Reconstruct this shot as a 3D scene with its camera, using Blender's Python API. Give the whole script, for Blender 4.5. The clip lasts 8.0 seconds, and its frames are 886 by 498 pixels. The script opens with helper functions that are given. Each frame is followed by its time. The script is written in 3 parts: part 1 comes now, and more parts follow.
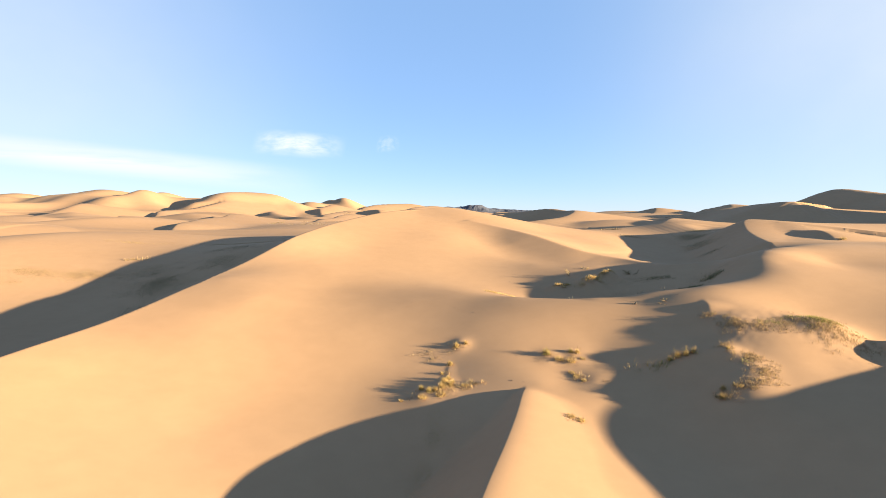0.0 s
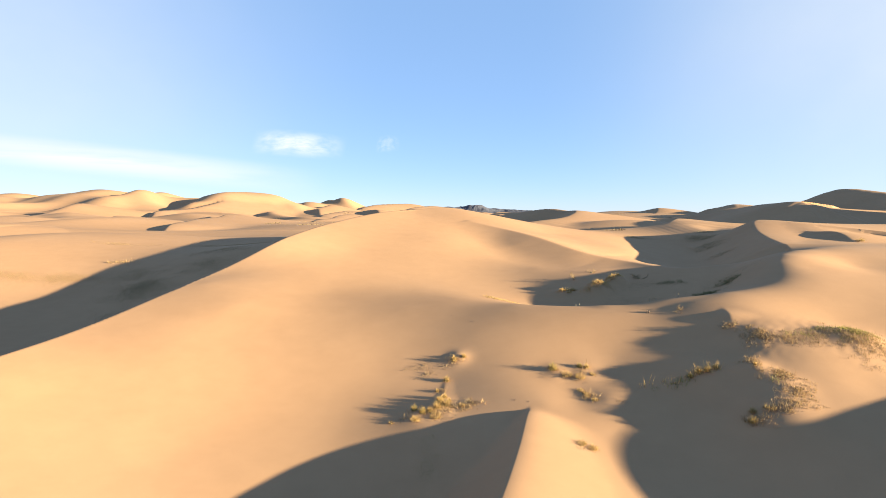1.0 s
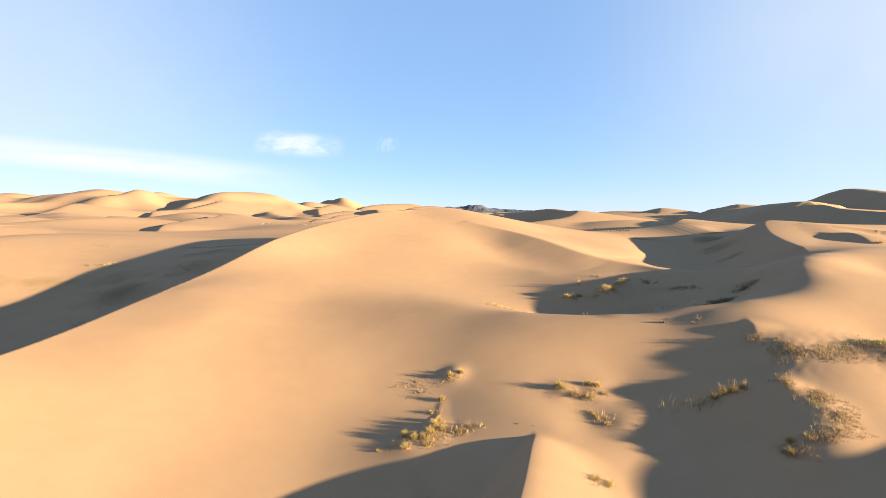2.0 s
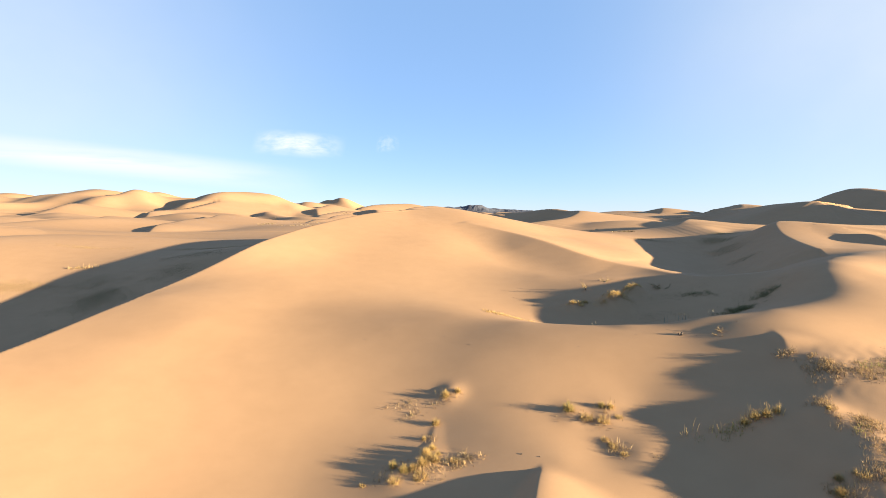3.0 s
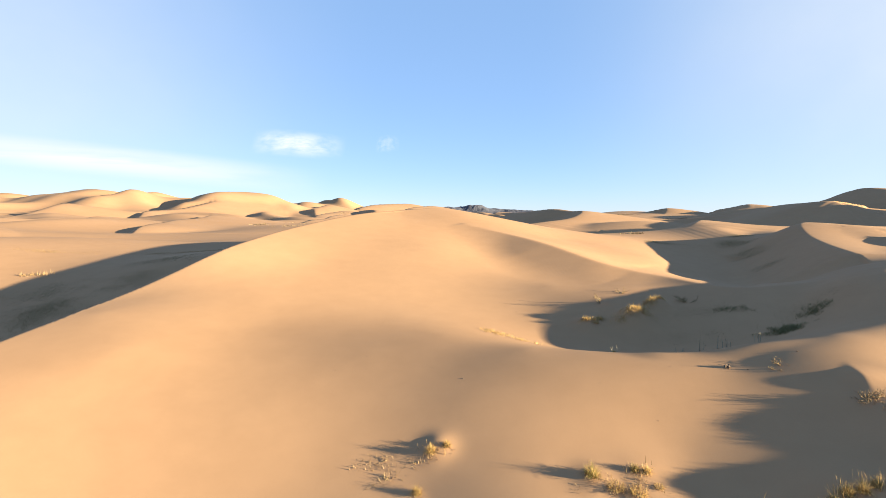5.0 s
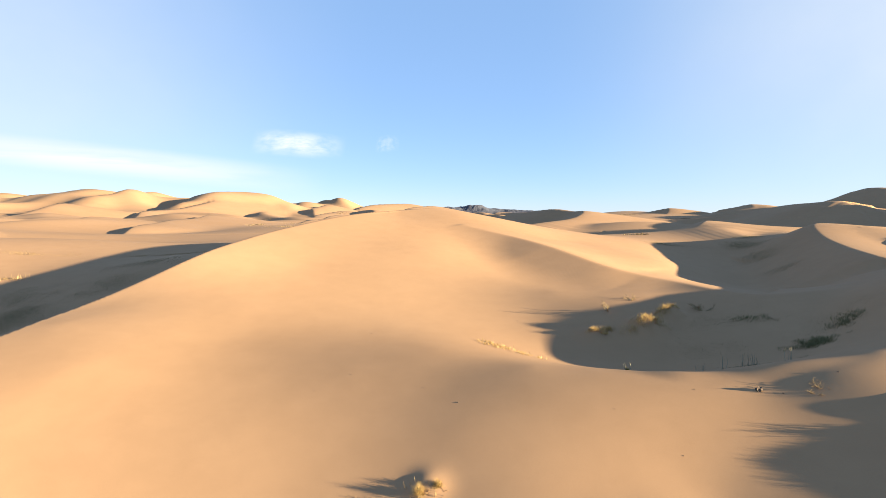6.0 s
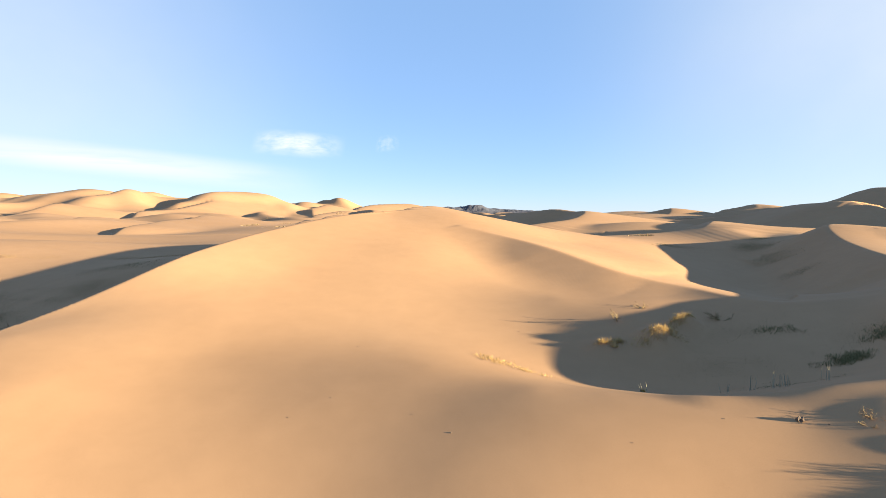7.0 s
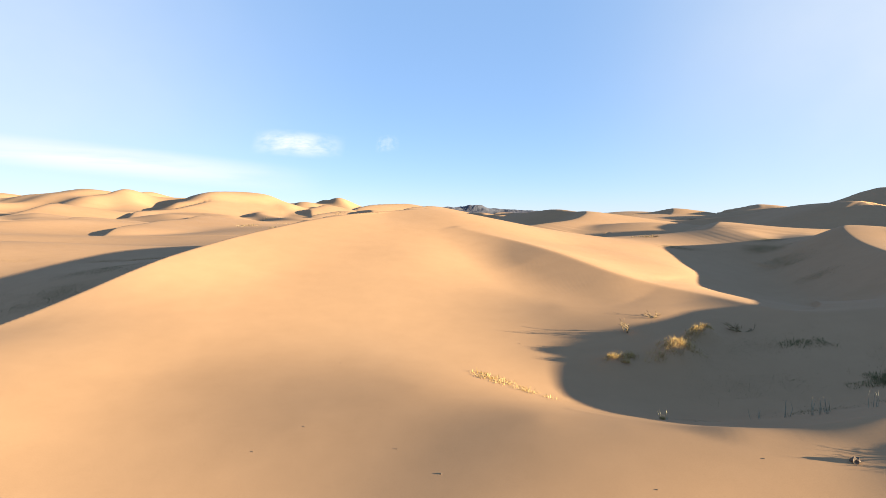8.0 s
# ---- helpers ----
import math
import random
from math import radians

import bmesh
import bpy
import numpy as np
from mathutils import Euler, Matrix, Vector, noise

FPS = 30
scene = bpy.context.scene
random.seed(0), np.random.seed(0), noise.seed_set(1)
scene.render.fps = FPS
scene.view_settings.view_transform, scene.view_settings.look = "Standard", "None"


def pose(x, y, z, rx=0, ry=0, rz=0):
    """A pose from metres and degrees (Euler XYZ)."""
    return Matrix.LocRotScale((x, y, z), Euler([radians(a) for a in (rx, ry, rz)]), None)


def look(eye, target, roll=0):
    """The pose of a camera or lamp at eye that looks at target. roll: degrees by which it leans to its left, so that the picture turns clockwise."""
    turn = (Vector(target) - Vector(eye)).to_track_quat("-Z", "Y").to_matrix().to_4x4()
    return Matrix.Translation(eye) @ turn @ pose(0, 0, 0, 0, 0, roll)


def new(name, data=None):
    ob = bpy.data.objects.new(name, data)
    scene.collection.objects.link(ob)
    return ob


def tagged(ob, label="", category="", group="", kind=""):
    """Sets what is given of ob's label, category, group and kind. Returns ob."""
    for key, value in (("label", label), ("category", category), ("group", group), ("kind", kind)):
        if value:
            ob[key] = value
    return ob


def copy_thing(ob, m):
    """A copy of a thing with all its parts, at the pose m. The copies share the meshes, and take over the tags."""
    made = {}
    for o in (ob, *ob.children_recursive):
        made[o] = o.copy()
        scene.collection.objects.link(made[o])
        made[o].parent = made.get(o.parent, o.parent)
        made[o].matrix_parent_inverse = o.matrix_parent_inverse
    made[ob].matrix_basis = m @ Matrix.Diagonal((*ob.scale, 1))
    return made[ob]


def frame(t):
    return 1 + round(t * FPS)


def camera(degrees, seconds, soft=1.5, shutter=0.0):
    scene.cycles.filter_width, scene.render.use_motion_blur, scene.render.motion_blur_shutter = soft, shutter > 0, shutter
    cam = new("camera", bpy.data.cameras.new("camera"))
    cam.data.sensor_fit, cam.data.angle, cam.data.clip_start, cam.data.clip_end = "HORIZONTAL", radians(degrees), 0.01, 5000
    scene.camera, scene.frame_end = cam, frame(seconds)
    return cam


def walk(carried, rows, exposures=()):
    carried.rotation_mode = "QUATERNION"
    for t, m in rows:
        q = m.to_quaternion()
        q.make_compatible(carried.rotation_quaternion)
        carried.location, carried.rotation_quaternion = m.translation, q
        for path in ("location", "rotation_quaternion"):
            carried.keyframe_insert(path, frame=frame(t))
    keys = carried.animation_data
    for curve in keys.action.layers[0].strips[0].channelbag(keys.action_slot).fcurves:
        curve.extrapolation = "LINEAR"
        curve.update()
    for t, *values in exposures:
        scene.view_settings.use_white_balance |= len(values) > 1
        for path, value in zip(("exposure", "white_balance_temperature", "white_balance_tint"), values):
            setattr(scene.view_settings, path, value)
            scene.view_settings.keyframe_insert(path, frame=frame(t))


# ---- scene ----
# a slow flight, eight metres over the sand, heading slightly to the right of the view
cam = camera(78, 8.0, soft=0.6)
TILT = 86.1


def eye(t):
    return 0.189 * t + 0.0057 * t * t, 2.555 * t - 0.0165 * t * t, 8.0 + 0.0256 * t + 0.0008 * t * t


walk(cam, [(k / 2, pose(*eye(k / 2), TILT, 0, 0)) for k in range(17)])

# ---- light: a low sun behind the right shoulder, and the sky ----
SUN_HEIGHT, SUN_BACK = 8.4, 18.0      # degrees above the horizon; degrees behind due right
scene.view_settings.exposure = 2.55
to_sun = Vector((math.cos(radians(SUN_BACK)) * math.cos(radians(SUN_HEIGHT)), -math.sin(radians(SUN_BACK)) * math.cos(radians(SUN_HEIGHT)), math.sin(radians(SUN_HEIGHT))))
lamp = bpy.data.lights.new("sun", "SUN")
lamp.energy, lamp.angle, lamp.color = 5.4, radians(0.6), (1.0, 0.82, 0.55)
sun = new("sun", lamp)
sun.matrix_world = look(to_sun * 100, (0, 0, 0))

world = bpy.data.worlds.new("sky")
scene.world = world
world.use_nodes = True
wn = world.node_tree.nodes
sky = wn.new("ShaderNodeTexSky")
sky.sky_type, sky.sun_disc = "NISHITA", False
sky.sun_elevation, sky.sun_rotation = radians(SUN_HEIGHT + 14), radians(90 + SUN_BACK)
sky.altitude, sky.air_density, sky.dust_density, sky.ozone_density = 2000, 1.0, 0.0, 3.0
# the desert's pale, dusty blue over the clear-air sky
veil = wn.new("ShaderNodeMix")
veil.data_type = "RGBA"
veil.inputs["Factor"].default_value = 0.62
veil.inputs["B"].default_value = (1.27, 2.15, 3.6, 1)
tint = wn.new("ShaderNodeMix")
tint.data_type, tint.blend_type = "RGBA", "MULTIPLY"
tint.inputs["Factor"].default_value, tint.inputs["B"].default_value = 1.0, (0.78, 0.759, 0.78, 1)
world.node_tree.links.new(sky.outputs["Color"], tint.inputs["A"])
world.node_tree.links.new(tint.outputs["Result"], veil.inputs["A"])
world.node_tree.links.new(veil.outputs["Result"], wn["Background"].inputs["Color"])
wn["Background"].inputs["Strength"].default_value = 0.0485


# ---- materials ----
def material(name):
    m = bpy.data.materials.new(name)
    m.use_nodes = True
    nodes, links = m.node_tree.nodes, m.node_tree.links
    bsdf = nodes["Principled BSDF"]
    bsdf.inputs["Specular IOR Level"].default_value = 0.1
    return m, nodes, links, bsdf


def noise_node(nodes, links, coords, scale, detail=4, rough=0.55, stretch=None):
    n = nodes.new("ShaderNodeTexNoise")
    n.inputs["Scale"].default_value, n.inputs["Detail"].default_value, n.inputs["Roughness"].default_value = scale, detail, rough
    if stretch:
        mp = nodes.new("ShaderNodeMapping")
        mp.inputs["Scale"].default_value = stretch
        links.new(coords, mp.inputs["Vector"])
        coords = mp.outputs["Vector"]
    links.new(coords, n.inputs["Vector"])
    return n.outputs["Fac"]


def colour_ramp(nodes, links, fac, *stops):
    r = nodes.new("ShaderNodeValToRGB")
    while len(r.color_ramp.elements) < len(stops):
        r.color_ramp.elements.new(0.5)
    for e, (p, c) in zip(r.color_ramp.elements, stops):
        e.position, e.color = p, (*c, 1)
    links.new(fac, r.inputs["Fac"])
    return r.outputs["Color"]


def blend(nodes, links, mode, fac, a, b):
    m = nodes.new("ShaderNodeMix")
    m.data_type, m.blend_type = "RGBA", mode
    for sock, v in ((m.inputs["Factor"], fac), (m.inputs["A"], a), (m.inputs["B"], b)):
        if isinstance(v, (int, float)):
            sock.default_value = v
        else:
            links.new(v, sock)
    return m.outputs["Result"]


def sand_material():
    m, nodes, links, bsdf = material("sand")
    co = nodes.new("ShaderNodeTexCoord").outputs["Object"]
    big = colour_ramp(nodes, links, noise_node(nodes, links, co, 0.06, 5), (0.3, (0.322, 0.196, 0.106)), (0.7, (0.36, 0.224, 0.125)))
    mid = colour_ramp(nodes, links, noise_node(nodes, links, co, 0.9, 5, 0.6), (0.3, (0.93, 0.93, 0.93)), (0.7, (1, 1, 1)))
    fine = colour_ramp(nodes, links, noise_node(nodes, links, co, 45, 3), (0.3, (0.88, 0.88, 0.88)), (0.7, (1, 1, 1)))
    c = blend(nodes, links, "MULTIPLY", 1.0, big, mid)
    c = blend(nodes, links, "MULTIPLY", 1.0, c, fine)
    links.new(c, bsdf.inputs["Base Color"])
    bsdf.inputs["Roughness"].default_value = 0.95
    # faint ripples and grain
    swell = noise_node(nodes, links, co, 0.8, 4, 0.5, (1, 0.35, 1))
    grain = noise_node(nodes, links, co, 6, 6, 0.6)
    b1, b2 = nodes.new("ShaderNodeBump"), nodes.new("ShaderNodeBump")
    b1.inputs["Distance"].default_value, b1.inputs["Strength"].default_value = 0.08, 0.02
    b2.inputs["Distance"].default_value, b2.inputs["Strength"].default_value = 0.02, 0.05
    links.new(swell, b1.inputs["Height"])
    links.new(grain, b2.inputs["Height"])
    links.new(b1.outputs["Normal"], b2.inputs["Normal"])
    links.new(b2.outputs["Normal"], bsdf.inputs["Normal"])
    return m


SAND = sand_material()


def plant_material(name, low, high, soft=0.3):
    """Grass or twigs: the colour varies from blade to blade and along each one."""
    m, nodes, links, bsdf = material(name)
    geo = nodes.new("ShaderNodeNewGeometry")
    info = nodes.new("ShaderNodeObjectInfo")
    co = nodes.new("ShaderNodeTexCoord").outputs["Object"]
    c = colour_ramp(nodes, links, geo.outputs["Random Per Island"], (0.0, low), (1.0, high))
    tone = colour_ramp(nodes, links, info.outputs["Random"], (0.0, (0.85, 0.85, 0.85)), (1.0, (1.1, 1.08, 1.0)))
    c = blend(nodes, links, "MULTIPLY", 1.0, c, tone)
    spots = colour_ramp(nodes, links, noise_node(nodes, links, co, 9, 3), (0.3, (0.8, 0.8, 0.8)), (0.7, (1, 1, 1)))
    c = blend(nodes, links, "MULTIPLY", 1.0, c, spots)
    links.new(c, bsdf.inputs["Base Color"])
    bsdf.inputs["Roughness"].default_value = 0.75
    tr = nodes.new("ShaderNodeBsdfTranslucent")
    links.new(c, tr.inputs["Color"])
    mix = nodes.new("ShaderNodeMixShader")
    mix.inputs["Fac"].default_value = soft
    links.new(bsdf.outputs["BSDF"], mix.inputs[1])
    links.new(tr.outputs["BSDF"], mix.inputs[2])
    links.new(mix.outputs["Shader"], nodes["Material Output"].inputs["Surface"])
    return m


def stone_material(name, low, high, scale, bump):
    m, nodes, links, bsdf = material(name)
    co = nodes.new("ShaderNodeTexCoord").outputs["Object"]
    n = noise_node(nodes, links, co, scale, 6, 0.65)
    c = colour_ramp(nodes, links, n, (0.3, low), (0.7, high))
    fine = colour_ramp(nodes, links, noise_node(nodes, links, co, scale * 7, 4), (0.3, (0.8, 0.8, 0.8)), (0.7, (1, 1, 1)))
    links.new(blend(nodes, links, "MULTIPLY", 1.0, c, fine), bsdf.inputs["Base Color"])
    bsdf.inputs["Roughness"].default_value = 0.9
    b = nodes.new("ShaderNodeBump")
    b.inputs["Distance"].default_value, b.inputs["Strength"].default_value = bump, 0.6
    links.new(n, b.inputs["Height"])
    links.new(b.outputs["Normal"], bsdf.inputs["Normal"])
    return m


def cloud_material(name, scale, stretch, cut, strength):
    """Thin cloud or pale glow: the sheet emits, noise lets the sky through, and it fades towards its own rim."""
    m, nodes, links, bsdf = material(name)
    co = nodes.new("ShaderNodeTexCoord").outputs["Generated"]
    n = noise_node(nodes, links, co, scale, 6, 0.55, stretch)
    rim = nodes.new("ShaderNodeVertexColor")
    rim.layer_name = "rim"
    mul = nodes.new("ShaderNodeMath")
    mul.operation = "MULTIPLY"
    ramp_ = nodes.new("ShaderNodeMapRange")
    ramp_.inputs["From Min"].default_value, ramp_.inputs["From Max"].default_value = cut
    links.new(n, ramp_.inputs["Value"])
    links.new(ramp_.outputs["Result"], mul.inputs[0])
    links.new(rim.outputs["Color"], mul.inputs[1])
    em, tr, mix = nodes.new("ShaderNodeEmission"), nodes.new("ShaderNodeBsdfTransparent"), nodes.new("ShaderNodeMixShader")
    em.inputs["Color"].default_value, em.inputs["Strength"].default_value = (0.89, 0.95, 1.0, 1), strength
    links.new(mul.outputs["Value"], mix.inputs["Fac"])
    links.new(tr.outputs["BSDF"], mix.inputs[1])
    links.new(em.outputs["Emission"], mix.inputs[2])
    links.new(mix.outputs["Shader"], nodes["Material Output"].inputs["Surface"])
    return m


DRY = plant_material("dry_grass", (0.32, 0.21, 0.075), (0.62, 0.45, 0.21))
STRAW = plant_material("tan_straw", (0.27, 0.18, 0.085), (0.46, 0.33, 0.18))
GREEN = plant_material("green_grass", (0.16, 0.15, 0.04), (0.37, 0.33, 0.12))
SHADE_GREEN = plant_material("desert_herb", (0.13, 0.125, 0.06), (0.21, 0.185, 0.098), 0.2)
TWIG = plant_material("dry_twig", (0.16, 0.11, 0.06), (0.36, 0.27, 0.15), 0.05)
PALE = plant_material("bleached_stalk", (0.3, 0.27, 0.2), (0.45, 0.41, 0.31), 0.2)
STONE = stone_material("stone", (0.07, 0.055, 0.045), (0.2, 0.15, 0.11), 14, 0.02)
# the haze of distance is put into this rock's blue-grey colour
MOUNTAIN = stone_material("hazy_rock", (0.048, 0.052, 0.068), (0.095, 0.1, 0.12), 0.02, 4.0)


# ---- dunes: every ridge is a crest line with a steep lee on its left hand and a gentle windward side ----
def crest_line(points, step=1.0):
    """A smooth line through crest points (x, y, z)."""
    p = np.array(points, float)
    p = np.vstack([2 * p[0] - p[1], p, 2 * p[-1] - p[-2]])
    out = []
    for a, b, c, d in zip(p[:-3], p[1:-2], p[2:-1], p[3:]):
        n = max(3, int(np.linalg.norm(c[:2] - b[:2]) / step))
        t = np.linspace(0, 1, n, endpoint=False)[:, None]
        out.append(0.5 * (2 * b + (c - a) * t + (2 * a - 5 * b + 4 * c - d) * t ** 2 + (3 * b - a - 3 * c + d) * t ** 3))
    return np.vstack(out + [p[-2:-1]])


def nearest(line, x, y):
    """Signed distance to a line (left of its run is positive), the crest's height there and the share of its length."""
    best = np.full(x.shape, 1e18)
    side, z, along = np.zeros(x.shape), np.zeros(x.shape), np.zeros(x.shape)
    run = np.concatenate([[0], np.cumsum(np.linalg.norm(np.diff(line[:, :2], axis=0), axis=1))])
    for i, (a, b) in enumerate(zip(line[:-1], line[1:])):
        ux, uy = b[0] - a[0], b[1] - a[1]
        l2 = ux * ux + uy * uy
        t = np.clip(((x - a[0]) * ux + (y - a[1]) * uy) / l2, 0, 1)
        dx, dy = x - a[0] - t * ux, y - a[1] - t * uy
        d2 = dx * dx + dy * dy
        m = d2 < best
        best[m] = d2[m]
        side[m] = np.sign(ux * dy - uy * dx)[m]
        z[m] = (a[2] + t * (b[2] - a[2]))[m]
        along[m] = (run[i] + t * math.sqrt(l2))[m] / run[-1]
    side[side == 0] = 1
    return side * np.sqrt(best), z, along


def ridge(x, y, points, lee=0.6, wind=0.2, round_=1.0, reach=None, step=1.0, end=0.0):
    """Height of one dune: a sharp brink, a lee slope to the left of the run, a windward slope to the right."""
    h = np.full(x.shape, -50.0)
    p = np.array(points, float)
    reach = reach or 60.0
    near = (x > p[:, 0].min() - reach) & (x < p[:, 0].max() + reach) & (y > p[:, 1].min() - reach) & (y < p[:, 1].max() + reach)
    if not near.any():
        return h
    line = crest_line(points, step)
    d, z, s = nearest(line, x[near], y[near])
    if end:
        # the ridge dies away past its two ends
        for a, b, past in ((line[0], line[1], 0.0), (line[-1], line[-2], 1.0)):
            u = (a - b)[:2] / np.linalg.norm((a - b)[:2])
            z = z - end * np.where(np.abs(s - past) < 1e-6, np.maximum((x[near] - a[0]) * u[0] + (y[near] - a[1]) * u[1], 0), 0)
    left, right = np.maximum(d, 0), np.maximum(-d, 0)
    if isinstance(lee, tuple):
        # the slopes change half-way along the crest
        half = ramp(s, 0.4, 0.55)
        lee, wind = lee[0] + (lee[1] - lee[0]) * half, wind[0] + (wind[1] - wind[0]) * half
    h[near] = z - lee * (np.sqrt(left ** 2 + (0.15 * round_) ** 2) - 0.15 * round_) - wind * (np.sqrt(right ** 2 + round_ ** 2) - round_)
    return h


def smax(a, b, k):
    t = np.clip(0.5 + 0.5 * (a - b) / k, 0, 1)
    return b + (a - b) * t + k * t * (1 - t)


def ramp(v, a, b):
    t = np.clip((v - a) / (b - a), 0, 1)
    return t * t * (3 - 2 * t)


class Sheet:
    """A smooth sheet of sand drawn over its form lines (brows, shelves, troughs), like a cloth over wires."""

    def __init__(self, *lines, stiff=0.02):
        self.p = np.array([q for line in lines for q in line], float)
        n = len(self.p)
        k = self.kernel(self.p[:, None, 0] - self.p[None, :, 0], self.p[:, None, 1] - self.p[None, :, 1]) + stiff * np.eye(n) * 100
        a = np.zeros((n + 3, n + 3))
        a[:n, :n] = k
        a[:n, n], a[:n, n + 1:] = 1, self.p[:, :2]
        a[n:, :n] = a[:n, n:].T
        self.w = np.linalg.solve(a, np.concatenate([self.p[:, 2], [0, 0, 0]]))

    @staticmethod
    def kernel(dx, dy):
        r2 = dx * dx + dy * dy
        return 0.5 * r2 * np.log(r2 + 1e-9)

    def __call__(self, x, y):
        n = len(self.p)
        h = self.w[n] + self.w[n + 1] * x + self.w[n + 2] * y
        for (px, py, _), w in zip(self.p, self.w):
            h = h + w * self.kernel(x - px, y - py)
        return h


# the great dune: its brink, its summit and the shelf below it
BRINK = [(-20.5, -30, 0.0), (-20.5, -6, 0.6), (-20.3, 10, 1.1), (-19.6, 18, 1.5), (-19.2, 24, 1.7), (-18.3, 30, 2.05), (-16.6, 36, 3.1), (-16.2, 41, 3.6),
         (-15.1, 44, 4.35), (-13.7, 48, 5.45), (-12.8, 52, 6.1), (-10.6, 58, 7.0), (-6.5, 66, 8.0), (0.5, 75, 8.6)]
SUMMIT = [(-3, 68, 7.79), (3, 71, 7.92), (6, 64, 6.35), (-4, 60, 6.56), (0, 55, 5.27), (-8, 50, 4.81), (5, 50, 3.72), (8, 47, 3.39), (4, 55, 4.66), (8, 54, 3.94)]
SHELF = [(-9, 42, 3.48), (-2, 40, 2.70), (3, 39.5, 2.32), (-12, 34, 2.60), (-6.5, 34, 2.08), (-2, 34.2, 2.25), (1.3, 32.8, 2.21), (4.5, 34, 2.67), (-11, 46, 4.48), (-5, 46, 3.75), (2, 45, 2.93), (-15, 38, 3.42), (-8, 38, 2.70), (1, 36.5, 2.58)]
FRONT = [(-13, 28, 1.11), (-8.5, 28.3, 0.59), (-3, 28, 0.30), (0.7, 28.5, 0.80), (0.3, 27.1, 0.23), (3.5, 29.6, 1.56), (7, 30.3, 2.14), (-11, 31, 1.60), (-5, 31, 1.30), (2, 30.5, 1.71), (9, 30.5, 2.38), (-17, 28, 1.63)]
TROUGH = [(-14, 22, 0.21), (-9.5, 22, -0.74), (-4, 24, -0.74), (-0.5, 23.7, -0.37), (-9, 14, -1.23), (-6.5, 18.8, -1.37), (-3, 16, -2.16), (0, 19, -1.75), (-14, 5, -0.48), (-4, 5, -2.45), (-15, 24, 0.61), (-12, 18, -0.42), (-17, 14, 0.61)]
SPUR = [(5.1, 26.8, 0.66), (6.1, 25.1, 0.11), (4.4, 24.5, 0.22), (5.3, 21.5, -0.37), (4.6, 17, -0.71), (4, 8, -1.73)]
# the gully in the shade and the grassy hummocks beyond it
GULLY = [(8.2, 27.6, 1.05), (7, 24.6, 0.42), (6.9, 22.8, -0.25), (9.5, 24, 0.20), (9.5, 19, -0.99), (11.2, 25.4, 1.08), (11, 23.2, 0.29), (9, 10, -1.73), (8.4, 26.6, 0.84)]
HUMMOCK = [(14.6, 29.8, 3.02), (16.8, 29.6, 2.99), (14.9, 27, 2.36), (11.2, 29.6, 2.31), (12.6, 27.2, 1.73), (18.3, 26.5, 2.37), (19.2, 28.4, 2.36), (13.8, 24.3, 1.27), (13.2, 22.3, 0.93), (11.7, 21.9, 0.59), (17, 23.5, 1.16), (19.5, 22.8, 1.01), (22.5, 23.2, 1.13), (22, 27, 1.95), (9.3, 28.8, 1.70), (16, 26, 2.23), (13.2, 25, 1.54)]
# the lip, the two hollows behind it and the saddle between them
LIP = [(5.7, 35, 2.42), (6.6, 33.2, 2.70), (7.8, 33, 2.71), (9, 32.5, 2.74), (10.7, 32.3, 2.86), (11.5, 31.5, 2.74), (13.2, 32.3, 3.28), (15.7, 32.4, 3.61), (17.6, 32.8, 3.72), (20, 33.6, 4.05), (20.8, 36, 4.40)]
HOLLOW = [(6.2, 43.8, 2.63), (6.6, 38, 1.80), (11, 41, 2.73), (10, 36.2, 1.68), (14.5, 36.5, 2.04), (18, 38.5, 2.74), (13.5, 46, 3.42), (13.2, 41.5, 2.82), (16.5, 43, 3.04)]
SADDLE = [(8.5, 60, 5.30), (5, 60.5, 5.58), (8, 57.5, 4.52), (11.3, 58, 4.65), (11.5, 55.5, 4.05), (14, 55.5, 3.96), (9, 53, 3.76), (12.5, 52, 3.61), (10, 49.5, 3.43), (16, 52, 3.60), (18.5, 48, 3.40), (22, 44.5, 3.64)]
HOLLOW_BEHIND = [(13, 66, 5.41), (19.5, 60, 4.05), (23, 60, 3.15), (27, 57, 2.31), (24, 51, 2.51), (32, 66, 3.39), (33, 73, 4.68), (21, 72, 5.01), (12, 84, 6.53), (25, 92, 5.14), (33, 94, 5.30)]
# the dune on the sunny side
SHOULDER = [(21.8, 37.8, 4.89), (23.3, 39.3, 5.18), (25.5, 42, 5.26), (29.5, 44.5, 5.26), (36, 45.5, 5.22), (23, 36.3, 4.53), (27, 38, 4.44), (24, 31.5, 3.53), (33, 38, 4.62), (32, 28, 3.41), (28, 49.5, 4.19), (34.5, 53, 4.99), (40, 53, 5.09), (39, 58, 5.46), (45, 44, 5.34), (48, 60, 5.09), (40, 66, 6.27), (45, 72, 6.18), (28, 33, 3.87), (36, 33, 4.10), (30, 41, 5.08)]
RIGHT_FRONT = [(24, 20.8, 1.91), (24, 18.2, 2.40), (24, 15.5, 2.28), (24, 9, 1.41), (24, 0, 0.46), (16, 4, -0.48), (17.5, 14, 0.40), (8, -10, -1.85), (-8, -12, -1.81), (40, 20, 2.42)]

sand_body = Sheet(BRINK[1:], SUMMIT, SHELF, FRONT, TROUGH, SPUR, GULLY, HUMMOCK, LIP, HOLLOW, SADDLE, HOLLOW_BEHIND, SHOULDER, RIGHT_FRONT)
